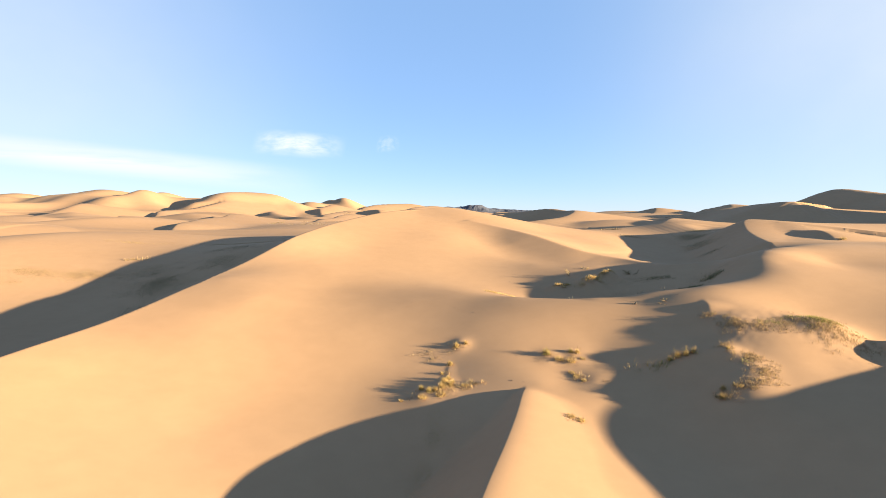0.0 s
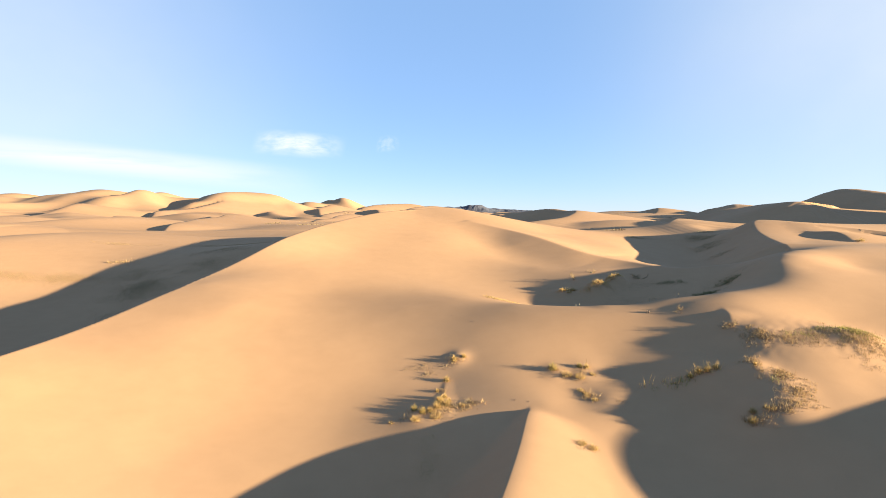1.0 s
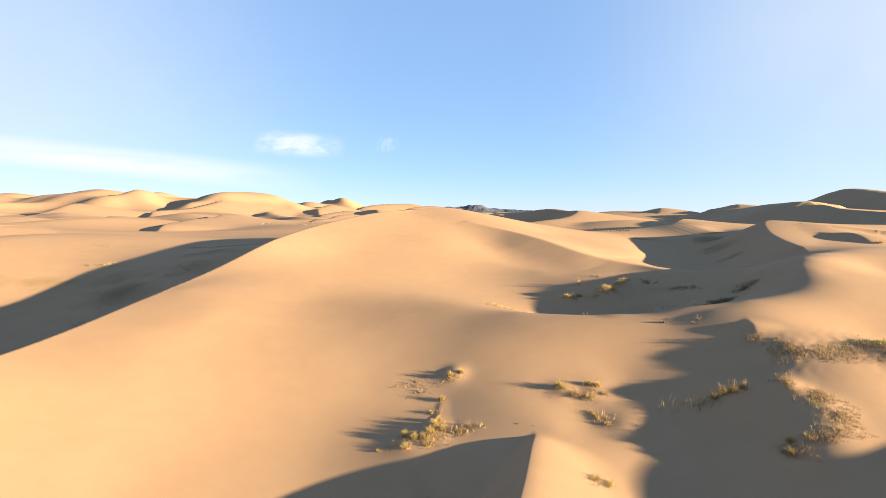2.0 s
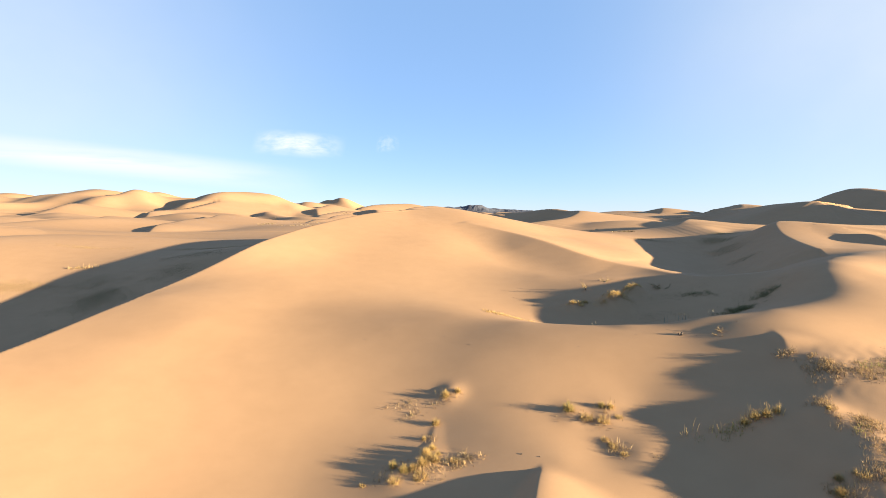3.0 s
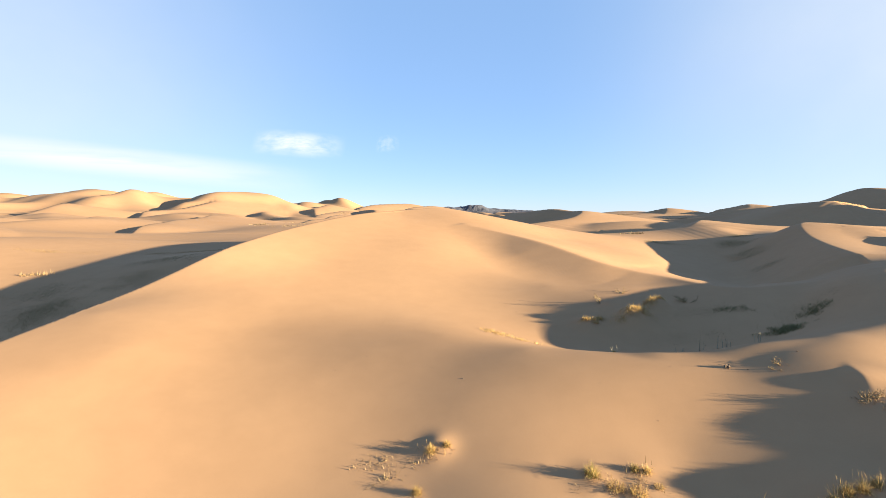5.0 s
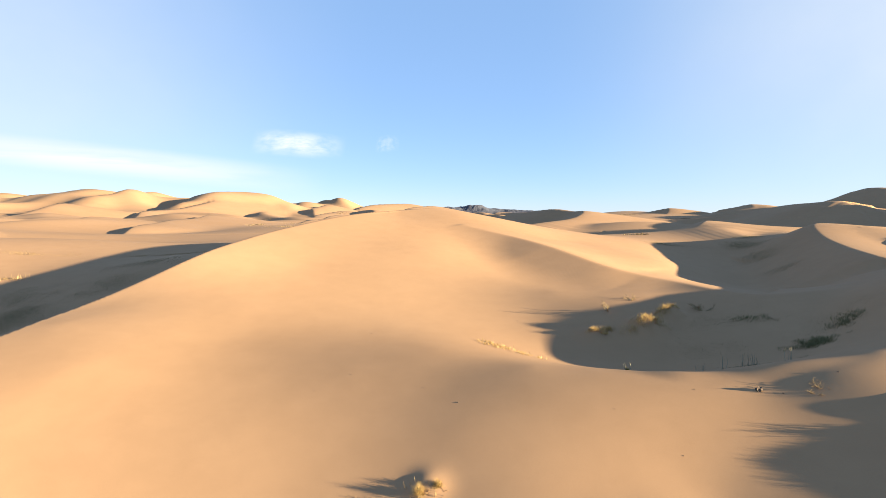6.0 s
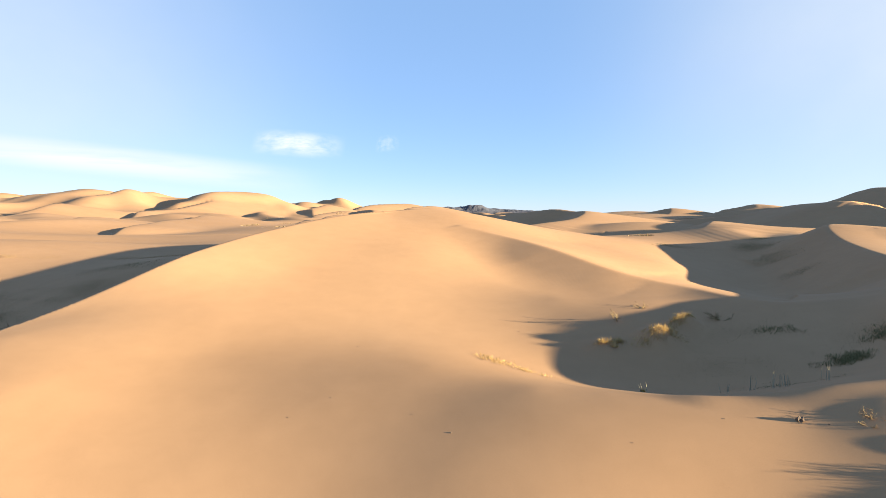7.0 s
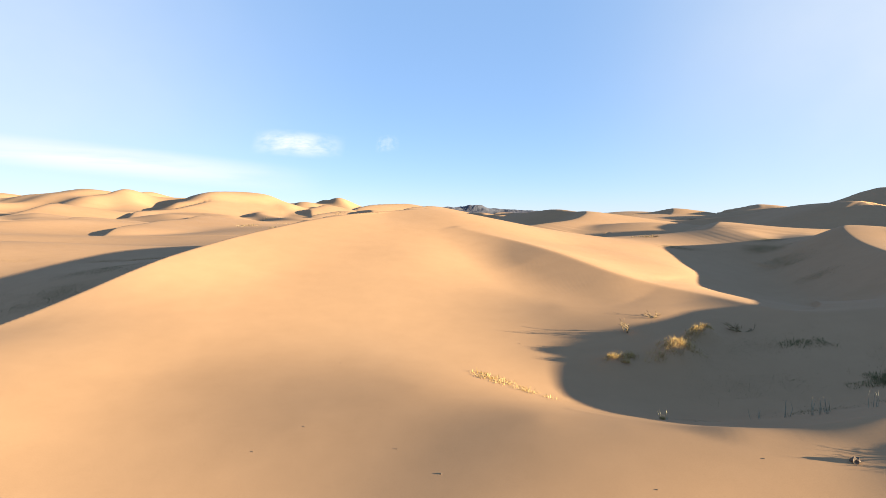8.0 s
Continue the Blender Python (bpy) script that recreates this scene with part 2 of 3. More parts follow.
# the low ground on the shaded side of the great dune
left_floor = Sheet([(-21, 34, -0.13), (-22, 41, 0.35), (-24.5, 47.7, 1.92), (-31, 48.8, 1.48), (-35, 51.6, 2.43), (-31.5, 55.3, 2.99), (-20, 56, 4.33)],
                   [(-24, 20, -0.94), (-32, 32, -0.23), (-45, 40, 1.85), (-48, 58, 4.96), (-25, 66, 4.10), (-18, 74, 4.45), (-40, 76, 5.06), (-70, 80, 5.01), (-60, 20, 2.00), (-30, -10, 0.00), (-5, 90, 5.23), (-40, 100, 2.89)])

# broad hills further off: x, y, height, half-widths, turn in degrees
HILLS = []


def hill(x, y, high, wide, deep, turn=0):
    HILLS.append((x, y, high, wide, deep, turn))


hill(-362, 440, 3.9, 34, 50)
hill(-297, 440, 1.9, 34, 45)
hill(-252, 442, 15.4, 52, 60)
hill(-440, 440, 26.4, 50, 60)
hill(-152, 430, 13.6, 28, 36)
hill(-118, 610, 15.3, 30, 50)
hill(-45, 655, 3.4, 26, 40)
hill(74, 236, 3.2, 15, 18)
hill(38, 121, 2.3, 13, 9)
hill(60, 192, 4.2, 36, 28)
hill(-250, 260, 1.5, 60, 30, 10)
hill(-120, 260, 0.8, 30, 40, -20)
hill(-115, 145, 1.8, 28, 14, 25)
hill(-100, 95, 1.2, 24, 10, 10)
hill(-40, 250, 1, 22, 40, -10)
hill(-30, 130, 1, 14, 18)
hill(140, 190, 3, 30, 30)
hill(-132, 430, 6, 14, 24)
# unseen hill right of the view, added to shade the dune face beyond
hill(95, 88, 12, 9, 10)
hill(-62, 100, 1.5, 15, 8, 20)
hill(-96, 132, 1.8, 20, 10, 15)
# dunes with a slip face: crest points, lee slope, windward slope, rounding
FAR_DUNES = []


def far_dune(lee, wind, rounding, *crest):
    FAR_DUNES.append((list(crest), lee, wind, rounding))


far_dune(0.7, 0.1, 2, (-54, 108, 3.4), (-59, 122, 5.2), (-63, 138, 5.6), (-66.5, 152, 6.0), (-68.5, 170, 6.3), (-74, 190, 6.9), (-76, 204, 6.2))
far_dune(0.7, 0.1, 2, (-92, 142, 4.2), (-96, 154, 5.8), (-99, 166, 6.2), (-105, 180, 6.6), (-107, 196, 6.0))
far_dune(0.7, 0.2, 4, (-142, 268, 4.6), (-147, 282, 6.6), (-157, 306, 8.6), (-151, 330, 10), (-151, 358, 12.8), (-152, 388, 16), (-150, 412, 18.4))
far_dune(0.5, 0.16, 4, (-168, 218, 4.6), (-174, 232, 6), (-180, 250, 7.2), (-186, 267, 9), (-190, 280, 10.8), (-194, 294, 12.6))
far_dune(0.5, 0.16, 3, (-46, 196, 3.2), (-48, 210, 4.8), (-46, 232, 5.4), (-47, 250, 6.3), (-45, 270, 6.8), (-42, 290, 6))
far_dune(0.45, 0.18, 8, (-66, 300, 4.8), (-70, 332, 6.6), (-63, 362, 8.6), (-66, 385, 8.4))
far_dune(0.5, 0.16, 4, (-46, 148, 3.2), (-48, 160, 4.8), (-46, 174, 4.6))
far_dune(0.4, 0.22, 10, (-82, 560, 12), (-72, 600, 15.6), (-50, 640, 17.2), (-40, 655, 17.4))
far_dune(0.45, 0.25, 8, (-110, 480, 11), (-104, 505, 14), (-108, 530, 14.5))
far_dune(0.45, 0.2, 10, (-32, 480, 9.5), (-27, 520, 12), (-12, 560, 14))
far_dune(0.45, 0.14, 2, (13, 119, 5), (21, 123.5, 5.9), (28, 131, 6.5), (33, 141, 7.4), (36, 150, 8.25), (35, 160, 8.2), (31.5, 168, 8.8), (25, 185, 7.6), (18, 205, 6.2))
far_dune(0.33, 0.3, 5, (124, 104, 8), (119.5, 117, 10.5), (117, 131, 11.8), (116.6, 144, 12.6), (115.6, 152, 13.7), (115, 160, 14.5), (114, 166, 13.5), (112.6, 171, 11.8), (111, 178, 10.2), (105, 189, 8.6), (96, 196, 7))
far_dune(0.34, 0.05, 14, (98, 107, 7.4), (86, 106.2, 8), (77, 105.6, 8.4), (71, 105.4, 8.9), (67, 105.6, 9.8), (68.5, 114, 9.7), (70, 125, 9.3), (66, 138, 7.4), (58, 146, 6.2))
far_dune(0.5, 0.2, 6, (73, 190, 6.8), (76, 196, 8.4), (78, 201, 9.4), (76, 215, 8))
far_dune(0.5, 0.2, 6, (80, 178, 7), (92, 181, 9.2), (97, 185, 10.4), (96, 200, 9))
far_dune(0.4, 0.2, 6, (40, 220, 4.6), (46, 245, 6.6), (44, 272, 7.8), (36, 300, 7.6), (26, 330, 6.6))
far_dune(0.45, 0.18, 8, (8, 250, 4.6), (11, 275, 5.8), (8, 310, 6.4), (0, 330, 6.4))
far_dune(0.4, 0.2, 15, (48, 500, 6), (55, 540, 7.6), (75, 560, 7))
# small crescent dunes that break the horizon: the horn's place
for hx, hy, hz in [(-87, 390, 9.7), (-39.7, 340, 9.0), (-14.3, 310, 9.2), (19.9, 270, 7.6), (6.6, 360, 8.5), (23.8, 230, 6.8), (-120, 300, 6.6), (-98, 235, 5.6), (-128, 205, 5.2)]:
    FAR_DUNES.append(([(hx + 3, hy - 14, hz - 3.2), (hx, hy, hz), (hx - 5, hy + 9, hz + 0.2), (hx - 13, hy + 22, hz - 0.6), (hx - 22, hy + 34, hz - 2.5)], 0.5, 0.2, 4))
# ridges close by: the spur's sharp crest, the brink of the lip and the ridge that shades the gully
NEAR_RIDGES = []


def near_ridge(lee, wind, rounding, *crest, soft=0.12):
    NEAR_RIDGES.append((list(crest), lee, wind, rounding, soft))


near_ridge(0.23, 0.16, 0.5, (25.4, 43.3, 4.23), (21.3, 42.9, 4.08), (18.2, 43.6, 3.79), (17, 46, 3.72), (16.1, 48.7, 3.75), (14.5, 50.6, 3.99), (12.4, 52.8, 4.50), (9.7, 57.3, 5.46), (6.9, 61.5, 6.14), (3, 65.5, 6.80), soft=0.5)
near_ridge(0.62, 0.25, 0.6, (-2, 0, -2.60), (-1, 7, -1.20), (0.2, 12, -0.50), (1.3, 15.5, -0.02), (2.2, 18.5, 0.01), (2.9, 21, 0.05), (3.5, 23.3, 0.18), (3.8, 24.3, 0.03))
near_ridge(0.55, 0.9, 1.5, (5.6, 35.4, 2.30), (7.4, 33.7, 2.53), (9, 32.9, 2.78), (10.7, 32.6, 2.89), (13, 32.5, 3.27), (15.6, 32.5, 3.45), (17.6, 33, 3.50), (20.5, 34.8, 3.90))
near_ridge(0.5, 0.3, 1.4, (14, 26.4, 1.75), (14.1, 27.8, 1.93), (14.4, 29.2, 2.95), (14.7, 30.8, 3.06))
near_ridge(0.45, 0.14, 1, (38.2, 53, 5.30), (39, 55.5, 5.85), (39.5, 58, 6.05), (39.2, 61, 5.80))
near_ridge(0.5, 0.3, 0.8, (21.3, 22.6, 1.20), (21.3, 24, 2.00), (21.9, 25.4, 2.10))
near_ridge(0.5, 0.22, 0.5, (-0.5, 24.3, -0.35), (-0.1, 24.8, -0.10), (0.15, 25.4, 0.00), (0.25, 26.2, 0.07), (0.35, 27, 0.22), (0.45, 27.4, 0.28))


# small heaps of sand caught by plants: x, y, height, radius
HEAPS = [(11.1, 40.7, 0.54, 0.6), (12.4, 41.8, 0.46, 0.4), (13.0, 42.25, 0.4, 0.35), (0.9, 28.75, 0.12, 0.35), (-0.9, 24.6, 0.1, 0.4), (5.3, 27.0, 0.1, 0.4),
         (6.5, 26.8, 0.1, 0.6), (11.2, 25.5, 0.15, 0.8), (8.6, 40.7, 0.25, 0.5), (12.6, 22.4, 0.2, 0.8), (13.6, 23.8, 0.15, 0.6),
         (14.7, 27.3, 0.12, 0.7), (19.0, 26.8, 0.4, 0.9), (13.85, 28.45, 0.06, 0.4), (13.1, 24.95, 0.2, 0.5)]


# where grass has made the sand lumpy: x, y, half-widths
GROWN = [(-34, 50.6, 3.2, 1.6), (-39, 48.5, 2.4, 1.3), (-24, 66, 3, 1.4), (18.6, 26.8, 1.2, 1.4), (16.4, 27.3, 1.2, 0.6), (14.5, 27.0, 0.7, 0.9), (13.4, 23.6, 0.6, 0.9), (0.2, 24.8, 0.6, 0.4), (11.4, 41, 0.7, 0.5)]


# the sunny dune's crest and the long crest behind the far hollow
MID_RIDGES = [
    ([(30.5, 51, 5.2), (32.6, 57, 5.55), (35, 63, 6.1), (38.2, 68.8, 7.0), (44, 73, 6.8), (54, 76, 6.4), (75, 80, 6.2)], 0.5, 0.12, 3),
    ([(17, 85, 4.8), (24, 86, 5.25), (30, 86.6, 5.6), (35.8, 86.6, 6.3), (42, 86.0, 6.25), (48, 85.2, 6.15), (56, 84.5, 6.1), (64, 84, 6.0)], (0.1, 0.05), (0.16, 0.4), 4),
    ([(33.5, 85.5, 5.4), (36, 88, 6.6), (39, 93, 6.9), (41.5, 100, 6.6), (42.5, 108, 5.6)], 0.5, 0.12, 1.5),
]


def ground_height(x, y):
    # far ground: a plain that rises slowly, with low swells, hills and dunes on it
    wave = 0.6 * np.sin(x / 31 + 1.3 * np.sin(y / 57)) * np.sin(y / 43 + 0.7) + 0.35 * np.sin(x / 13 + y / 29)
    dist = np.hypot(x, y)
    far = 3.6 - 0.8 * ramp(-x, 20, 80) * (1 - ramp(dist, 240, 330)) + (2.9 * ramp(dist, 180, 420) + 1.5 * ramp(dist, 400, 700)) * ramp(-x, 60, 200) - 14.0 * ramp(dist, 650, 2600) + wave * (1 + ramp(dist, 150, 400) * (2 * ramp(-x, -20, 60) - 1))
    # a train of dunes to the left: long windward sides towards the sun, short dimmer lees
    u = (x + 0.3 * y + 16 * np.sin(y / 47 + 0.4) + 5 * np.sin(x / 23 + y / 19)) / 60
    u = u - np.floor(u)
    tooth = np.where(u < 0.3, 0.5 - 0.5 * np.cos(np.pi * u / 0.3), 0.5 + 0.5 * np.cos(np.pi * (u - 0.3) / 0.7))
    swing = 0.6 + 0.4 * np.sin(y / 37 + x / 61)
    far = far + 3.4 * (tooth - 0.5) * swing * ramp(-x, 20, 90) * ramp(dist, 65, 120) + 1.0 * (tooth - 0.5) * ramp(dist, 260, 400) * ramp(-x, 0, 100)
    far = far + 0.012 * np.clip(-x - 30, 0, 110) * ramp(y, 60, 100) * (1 - ramp(dist, 220, 330))
    lumps = np.sin(x / 9 + 1.7 * np.sin(y / 21)) * np.sin(y / 15 + 1.1 * np.sin(x / 17)) + 0.8 * np.sin(x / 15 - y / 12 + 1.3 * np.sin(y / 31))
    far = far + 0.75 * lumps * ramp(dist, 120, 240) * ramp(-x, 10, 70) * (1 + ramp(dist, 280, 420))
    for hx, hy, high, wx, wy, turn in HILLS:
        c, s = math.cos(math.radians(turn)), math.sin(math.radians(turn))
        u, v = ((x - hx) * c + (y - hy) * s) / wx, ((y - hy) * c - (x - hx) * s) / wy
        far = far + high * np.exp(-0.5 * (u * u + v * v))
    for points, lee, wind, rnd in FAR_DUNES:
        far = smax(ridge(x, y, points, lee, wind, rnd, reach=120, step=0.6 if rnd == 14 else 2.0, end=0.06), far, 0.4)
    # the low ground on the left, fading into the plain
    inner = (x > -140) & (x < 120) & (y > -90) & (y < 190)
    h = far.copy()
    xi, yi, fi = x[inner], y[inner], far[inner]
    lf = left_floor(np.clip(xi, -75, 20), np.clip(yi, -20, 105))
    out = np.maximum.reduce([ramp(-xi, 45, 75), ramp(yi, 78, 108), ramp(-yi, 10, 60)])
    lf = smax(lf * (1 - out) + fi * out, fi - 60 * (1 - out), 0.4)
    d, z, s = nearest(crest_line(BRINK), xi, yi)
    body = sand_body(np.clip(xi, -30, 52), np.clip(yi, -16, 100))
    edge = np.maximum.reduce([ramp(xi, 40, 62), ramp(yi, 78, 104), ramp(-yi, 8, 40)])
    body = body * (1 - edge) + fi * edge
    for points, lee, wind, rnd, soft in NEAR_RIDGES:
        body = smax(ridge(xi, yi, points, lee, wind, rnd, reach=14, step=0.2, end=0.3), body, soft)
    body = smax(body, fi - 60 * (1 - ramp(yi, 55, 66) * (1 - ramp(-xi, -30, -24))), 0.4)
    for points, lee, wind, rnd in MID_RIDGES:
        body = smax(ridge(xi, yi, points, lee, wind, rnd, reach=40, end=0.3), body, 0.7)
    # the sand between the hummock's grass is lumpy
    grown = sum(np.exp(-0.5 * (((xi - hx) / wx) ** 2 + ((yi - hy) / wy) ** 2)) for hx, hy, wx, wy in GROWN)
    rough = np.sin(5.1 * xi + 2.2 * np.sin(2.3 * yi)) * np.sin(4.3 * yi + 1.9 * np.sin(3.1 * xi)) + 0.6 * np.sin(9.7 * xi - 6.1 * yi + 2 * np.sin(4.7 * yi))
    for hx, hy, high, wide in HEAPS:
        body = body + high * np.exp(-0.5 * ((xi - hx) ** 2 + (yi - hy) ** 2) / wide ** 2)
    steep = 0.6 - 0.35 * ramp(s, 0.82, 0.97)
    slip = z - steep * (np.sqrt(np.maximum(d, 0) ** 2 + 0.09) - 0.3)
    left = smax(slip, lf, 0.3)
    near = np.where(d > 0, left, body) + 0.008 * rough * np.minimum(grown, 1)
    h[inner] = near
    return h


def build_ground():
    """One sheet of sand to the horizon: rings round the flight's start, finest where the flight looks."""
    ang = np.concatenate([np.linspace(-46, 46, 800), np.linspace(46, 82, 160)[1:], np.linspace(82, 314, 90)[1:-1]])
    rad = np.concatenate([np.linspace(0.02, 12, 26), np.geomspace(12, 95, 440)[1:], np.linspace(95, 135, 180)[1:], np.geomspace(135, 4700, 250)[1:]])
    a, r = np.meshgrid(np.radians(ang), rad)
    x, y = 1.0 + r * np.sin(a), 2.0 + r * np.cos(a)
    z = ground_height(x.ravel(), y.ravel())
    co = np.stack([x.ravel(), y.ravel(), z], 1)
    n, k = len(ang), len(rad)
    i = np.arange(n * (k - 1)).reshape(k - 1, n)
    j = np.roll(i, -1, axis=1)
    faces = np.stack([i, j, j + n, i + n], 2).reshape(-1, 4)[:, ::-1]
    me = bpy.data.meshes.new("ground")
    me.vertices.add(len(co))
    me.vertices.foreach_set("co", co.ravel())
    me.loops.add(faces.size)
    me.loops.foreach_set("vertex_index", faces.ravel())
    me.polygons.add(len(faces))
    me.polygons.foreach_set("loop_start", np.arange(len(faces)) * 4)
    me.polygons.foreach_set("use_smooth", np.ones(len(faces), bool))
    me.update(calc_edges=True)
    me.validate()
    me.materials.append(SAND)
    ob = new("ground", me)
    tagged(ob, "wind-smoothed tan desert sand heaped into dunes", "sand", kind="structure")
    return ob


ground = build_ground()


# ---- plants ----
def part(name, mesh, mat, parent=None, label=""):
    mesh.materials.append(mat)
    ob = new(name, mesh)
    if parent:
        ob.parent = parent
    return tagged(ob, label)


def blade_mesh(name, base, length, heading, lean, width, rng):
    """Grass blades as tapered, bent strips: feet, lengths, headings, leans (radians from upright) and widths, one of each a blade."""
    n = len(base)
    out = np.stack([np.cos(heading), np.sin(heading)], 1)
    side = np.stack([-out[:, 1], out[:, 0]], 1)
    turn = rng.uniform(-1.2, 1.2, n)
    side = side * np.cos(turn)[:, None] + out * np.sin(turn)[:, None]
    joints, at = [base], base
    for share in (0.45, 0.9, 1.35, 1.8):
        at = at.copy()
        at[:, :2] += out * (np.sin(lean * share) * length * 0.25)[:, None]
        at[:, 2] += np.cos(lean * share) * length * 0.25
        joints.append(at)
    w3 = np.concatenate([side * width[:, None] * 0.5, np.zeros((n, 1))], 1)
    rows = []
    for q, w in zip(joints[:4], (1.0, 0.95, 0.75, 0.45)):
        rows += [q - w3 * w, q + w3 * w]
    v = np.stack(rows + [joints[4]], 1).reshape(-1, 3)
    k = np.arange(n) * 9
    me = bpy.data.meshes.new(name)
    quads = np.concatenate([np.stack([k + a, k + a + 1, k + a + 3, k + a + 2], 1) for a in (0, 2, 4)])
    me.from_pydata(v.tolist(), [], quads.tolist() + np.stack([k + 6, k + 7, k + 8], 1).tolist())
    return me


def tuft_blades(name, count, radius, high, spread, width, rng):
    r, a = radius * np.sqrt(rng.uniform(0, 1, count)), rng.uniform(0, 2 * np.pi, count)
    base = np.stack([r * np.cos(a), r * np.sin(a), np.full(count, -0.03)], 1)
    heading = a + rng.normal(0, 0.6, count)
    lean = np.abs(rng.normal(0, spread, count)) * (0.4 + r / radius)
    length = high * rng.uniform(0.45, 1.05, count) * (1.05 - 0.35 * r / radius)
    return blade_mesh(name, base, length, heading, np.clip(lean, 0, 1.5), width * rng.uniform(0.6, 1.3, count), rng)


def grass_tuft(seed, dry, green, radius, high, spread, label):
    rng = np.random.default_rng(seed)
    top = tagged(new("grass_tuft"), label, "grass", group="grass tufts on the sand")
    if dry:
        tagged(part("dry_foliage", tuft_blades("dry_foliage", dry, radius, high, spread, 0.01, rng), DRY, top, "straw-yellow dry blades"), kind="stuff")
    if green:
        tagged(part("green_foliage", tuft_blades("green_foliage", green, radius * 0.9, high * 0.9, spread, 0.011, rng), GREEN, top, "olive green blades"), kind="stuff")
    tagged(part("litter", tuft_blades("litter", 50, radius * 1.9, high * 0.3, 1.3, 0.016, rng), TWIG, top, "short broken stalks at the foot"), kind="stuff")
    return top


def on_ground(x, y, sink=0.0):
    return float(ground_height(np.array([x], float), np.array([y], float))[0]) - sink


def ground_tilt(x, y):
    """A pose on the sand that leans with the slope."""
    z, zx, zy = on_ground(x, y), on_ground(x + 0.3, y), on_ground(x, y + 0.3)
    n = Vector(((z - zx) / 0.3, (z - zy) / 0.3, 1)).normalized()
    return Matrix.Translation((x, y, z)) @ Vector((0, 0, 1)).rotation_difference(n).to_matrix().to_4x4()


# three kinds of tuft, each built once and then copied
tall_dry = grass_tuft(1, 420, 24, 0.14, 0.58, 0.9, "tall dry golden grass tuft standing on bare sand")
green_tuft = grass_tuft(2, 220, 190, 0.16, 0.55, 0.85, "yellow-green grass tuft with dry tips on bare sand")
low_dry = grass_tuft(3, 300, 14, 0.24, 0.32, 1.1, "low withered straw-coloured grass clump on bare sand")
TALL_SPOTS = [(0.72, 28.5, 0.7), (1.2, 28.65, 0.75), (0.35, 27.1, 0.95), (0.05, 25.3, 1.0), (-0.05, 24.75, 1.05), (0.35, 24.9, 0.95), (0.25, 25.6, 0.8), (0.15, 25.0, 0.9), (-0.35, 24.55, 0.8), (0.45, 25.25, 0.6), (6.75, 27.1, 0.8), (6.2, 25.35, 0.45),
                (11.1, 25.45, 1.0), (11.45, 25.4, 1.05), (11.85, 25.5, 0.85), (11.65, 22.3, 0.8), (13.2, 24.95, 0.5), (11.4, 21.85, 0.85), (-0.05, 26.3, 0.55)]
GREEN_SPOTS = [(5.2, 27.05, 0.95), (-1.0, 24.75, 0.65), (-0.65, 24.5, 0.7), (10.7, 25.35, 0.6), (6.45, 27.2, 0.6), (8.2, 34.75, 0.35)]
LOW_SPOTS = [(5.75, 26.65, 0.9), (6.3, 26.45, 1.0), (6.1, 25.6, 0.6), (6.3, 25.2, 0.65), (6.5, 24.75, 0.55), (5.15, 21.6, 0.8), (5.5, 21.4, 0.8), (-1.9, 24.15, 0.5), (-0.1, 24.2, 1.0),
               (-0.9, 24.1, 0.9), (1.0, 24.9, 0.7), (12.2, 22.15, 1.0), (8.6, 40.7, 1.0), (9.3, 40.9, 1.0), (9.0, 40.4, 0.8), (38.7, 53, 1.6), (6.9, 26.6, 0.6)]
place = random.Random(5)
for kind, spots in ((tall_dry, TALL_SPOTS), (green_tuft, GREEN_SPOTS), (low_dry, LOW_SPOTS)):
    for i, (x, y, size) in enumerate(spots):
        m = Matrix.Translation((x, y, on_ground(x, y))) @ pose(0, 0, 0, place.uniform(-6, 6), place.uniform(-6, 6), place.uniform(0, 360)) @ Matrix.Scale(size, 4)
        if i == 0:
            kind.matrix_basis = m
        else:
            copy_thing(kind, m)


def scatter(name, label, category, mat, patches, high, width, seed, spread=0.7, kind="stuff", clump=0.25, per=24):
    """Low growth over patches (x, y, half-widths, turn in degrees, clumps), as one mesh of small bent blades in clumps."""
    rng = np.random.default_rng(seed)
    feet, size = [], []
    for x, y, wx, wy, turn, clumps in patches:
        c, s = math.cos(radians(turn)), math.sin(radians(turn))
        u, v = rng.normal(0, 0.5, clumps) * wx, rng.normal(0, 0.5, clumps) * wy
        feet.append(np.stack([x + u * c - v * s, y + u * s + v * c], 1))
        size.append(np.minimum(rng.gamma(3.0, 0.33, clumps), 1.6))
    feet, size = np.repeat(np.concatenate(feet), per, 0), np.repeat(np.concatenate(size), per)
    r, a = clump * size * np.sqrt(rng.uniform(0, 1, len(feet))), rng.uniform(0, 2 * np.pi, len(feet))
    feet = feet + np.stack([r * np.cos(a), r * np.sin(a)], 1)
    z = ground_height(feet[:, 0], feet[:, 1])
    base = np.concatenate([feet, z[:, None] - 0.02], 1)
    n = len(base)
    me = blade_mesh(name, base, high * size * rng.uniform(0.4, 1.1, n), a + rng.normal(0, 0.7, n), np.clip(np.abs(rng.normal(0, spread, n)), 0, 1.5), width * rng.uniform(0.6, 1.4, n), rng)
    ob = part(name, me, mat)
    return tagged(ob, label, category, kind=kind)


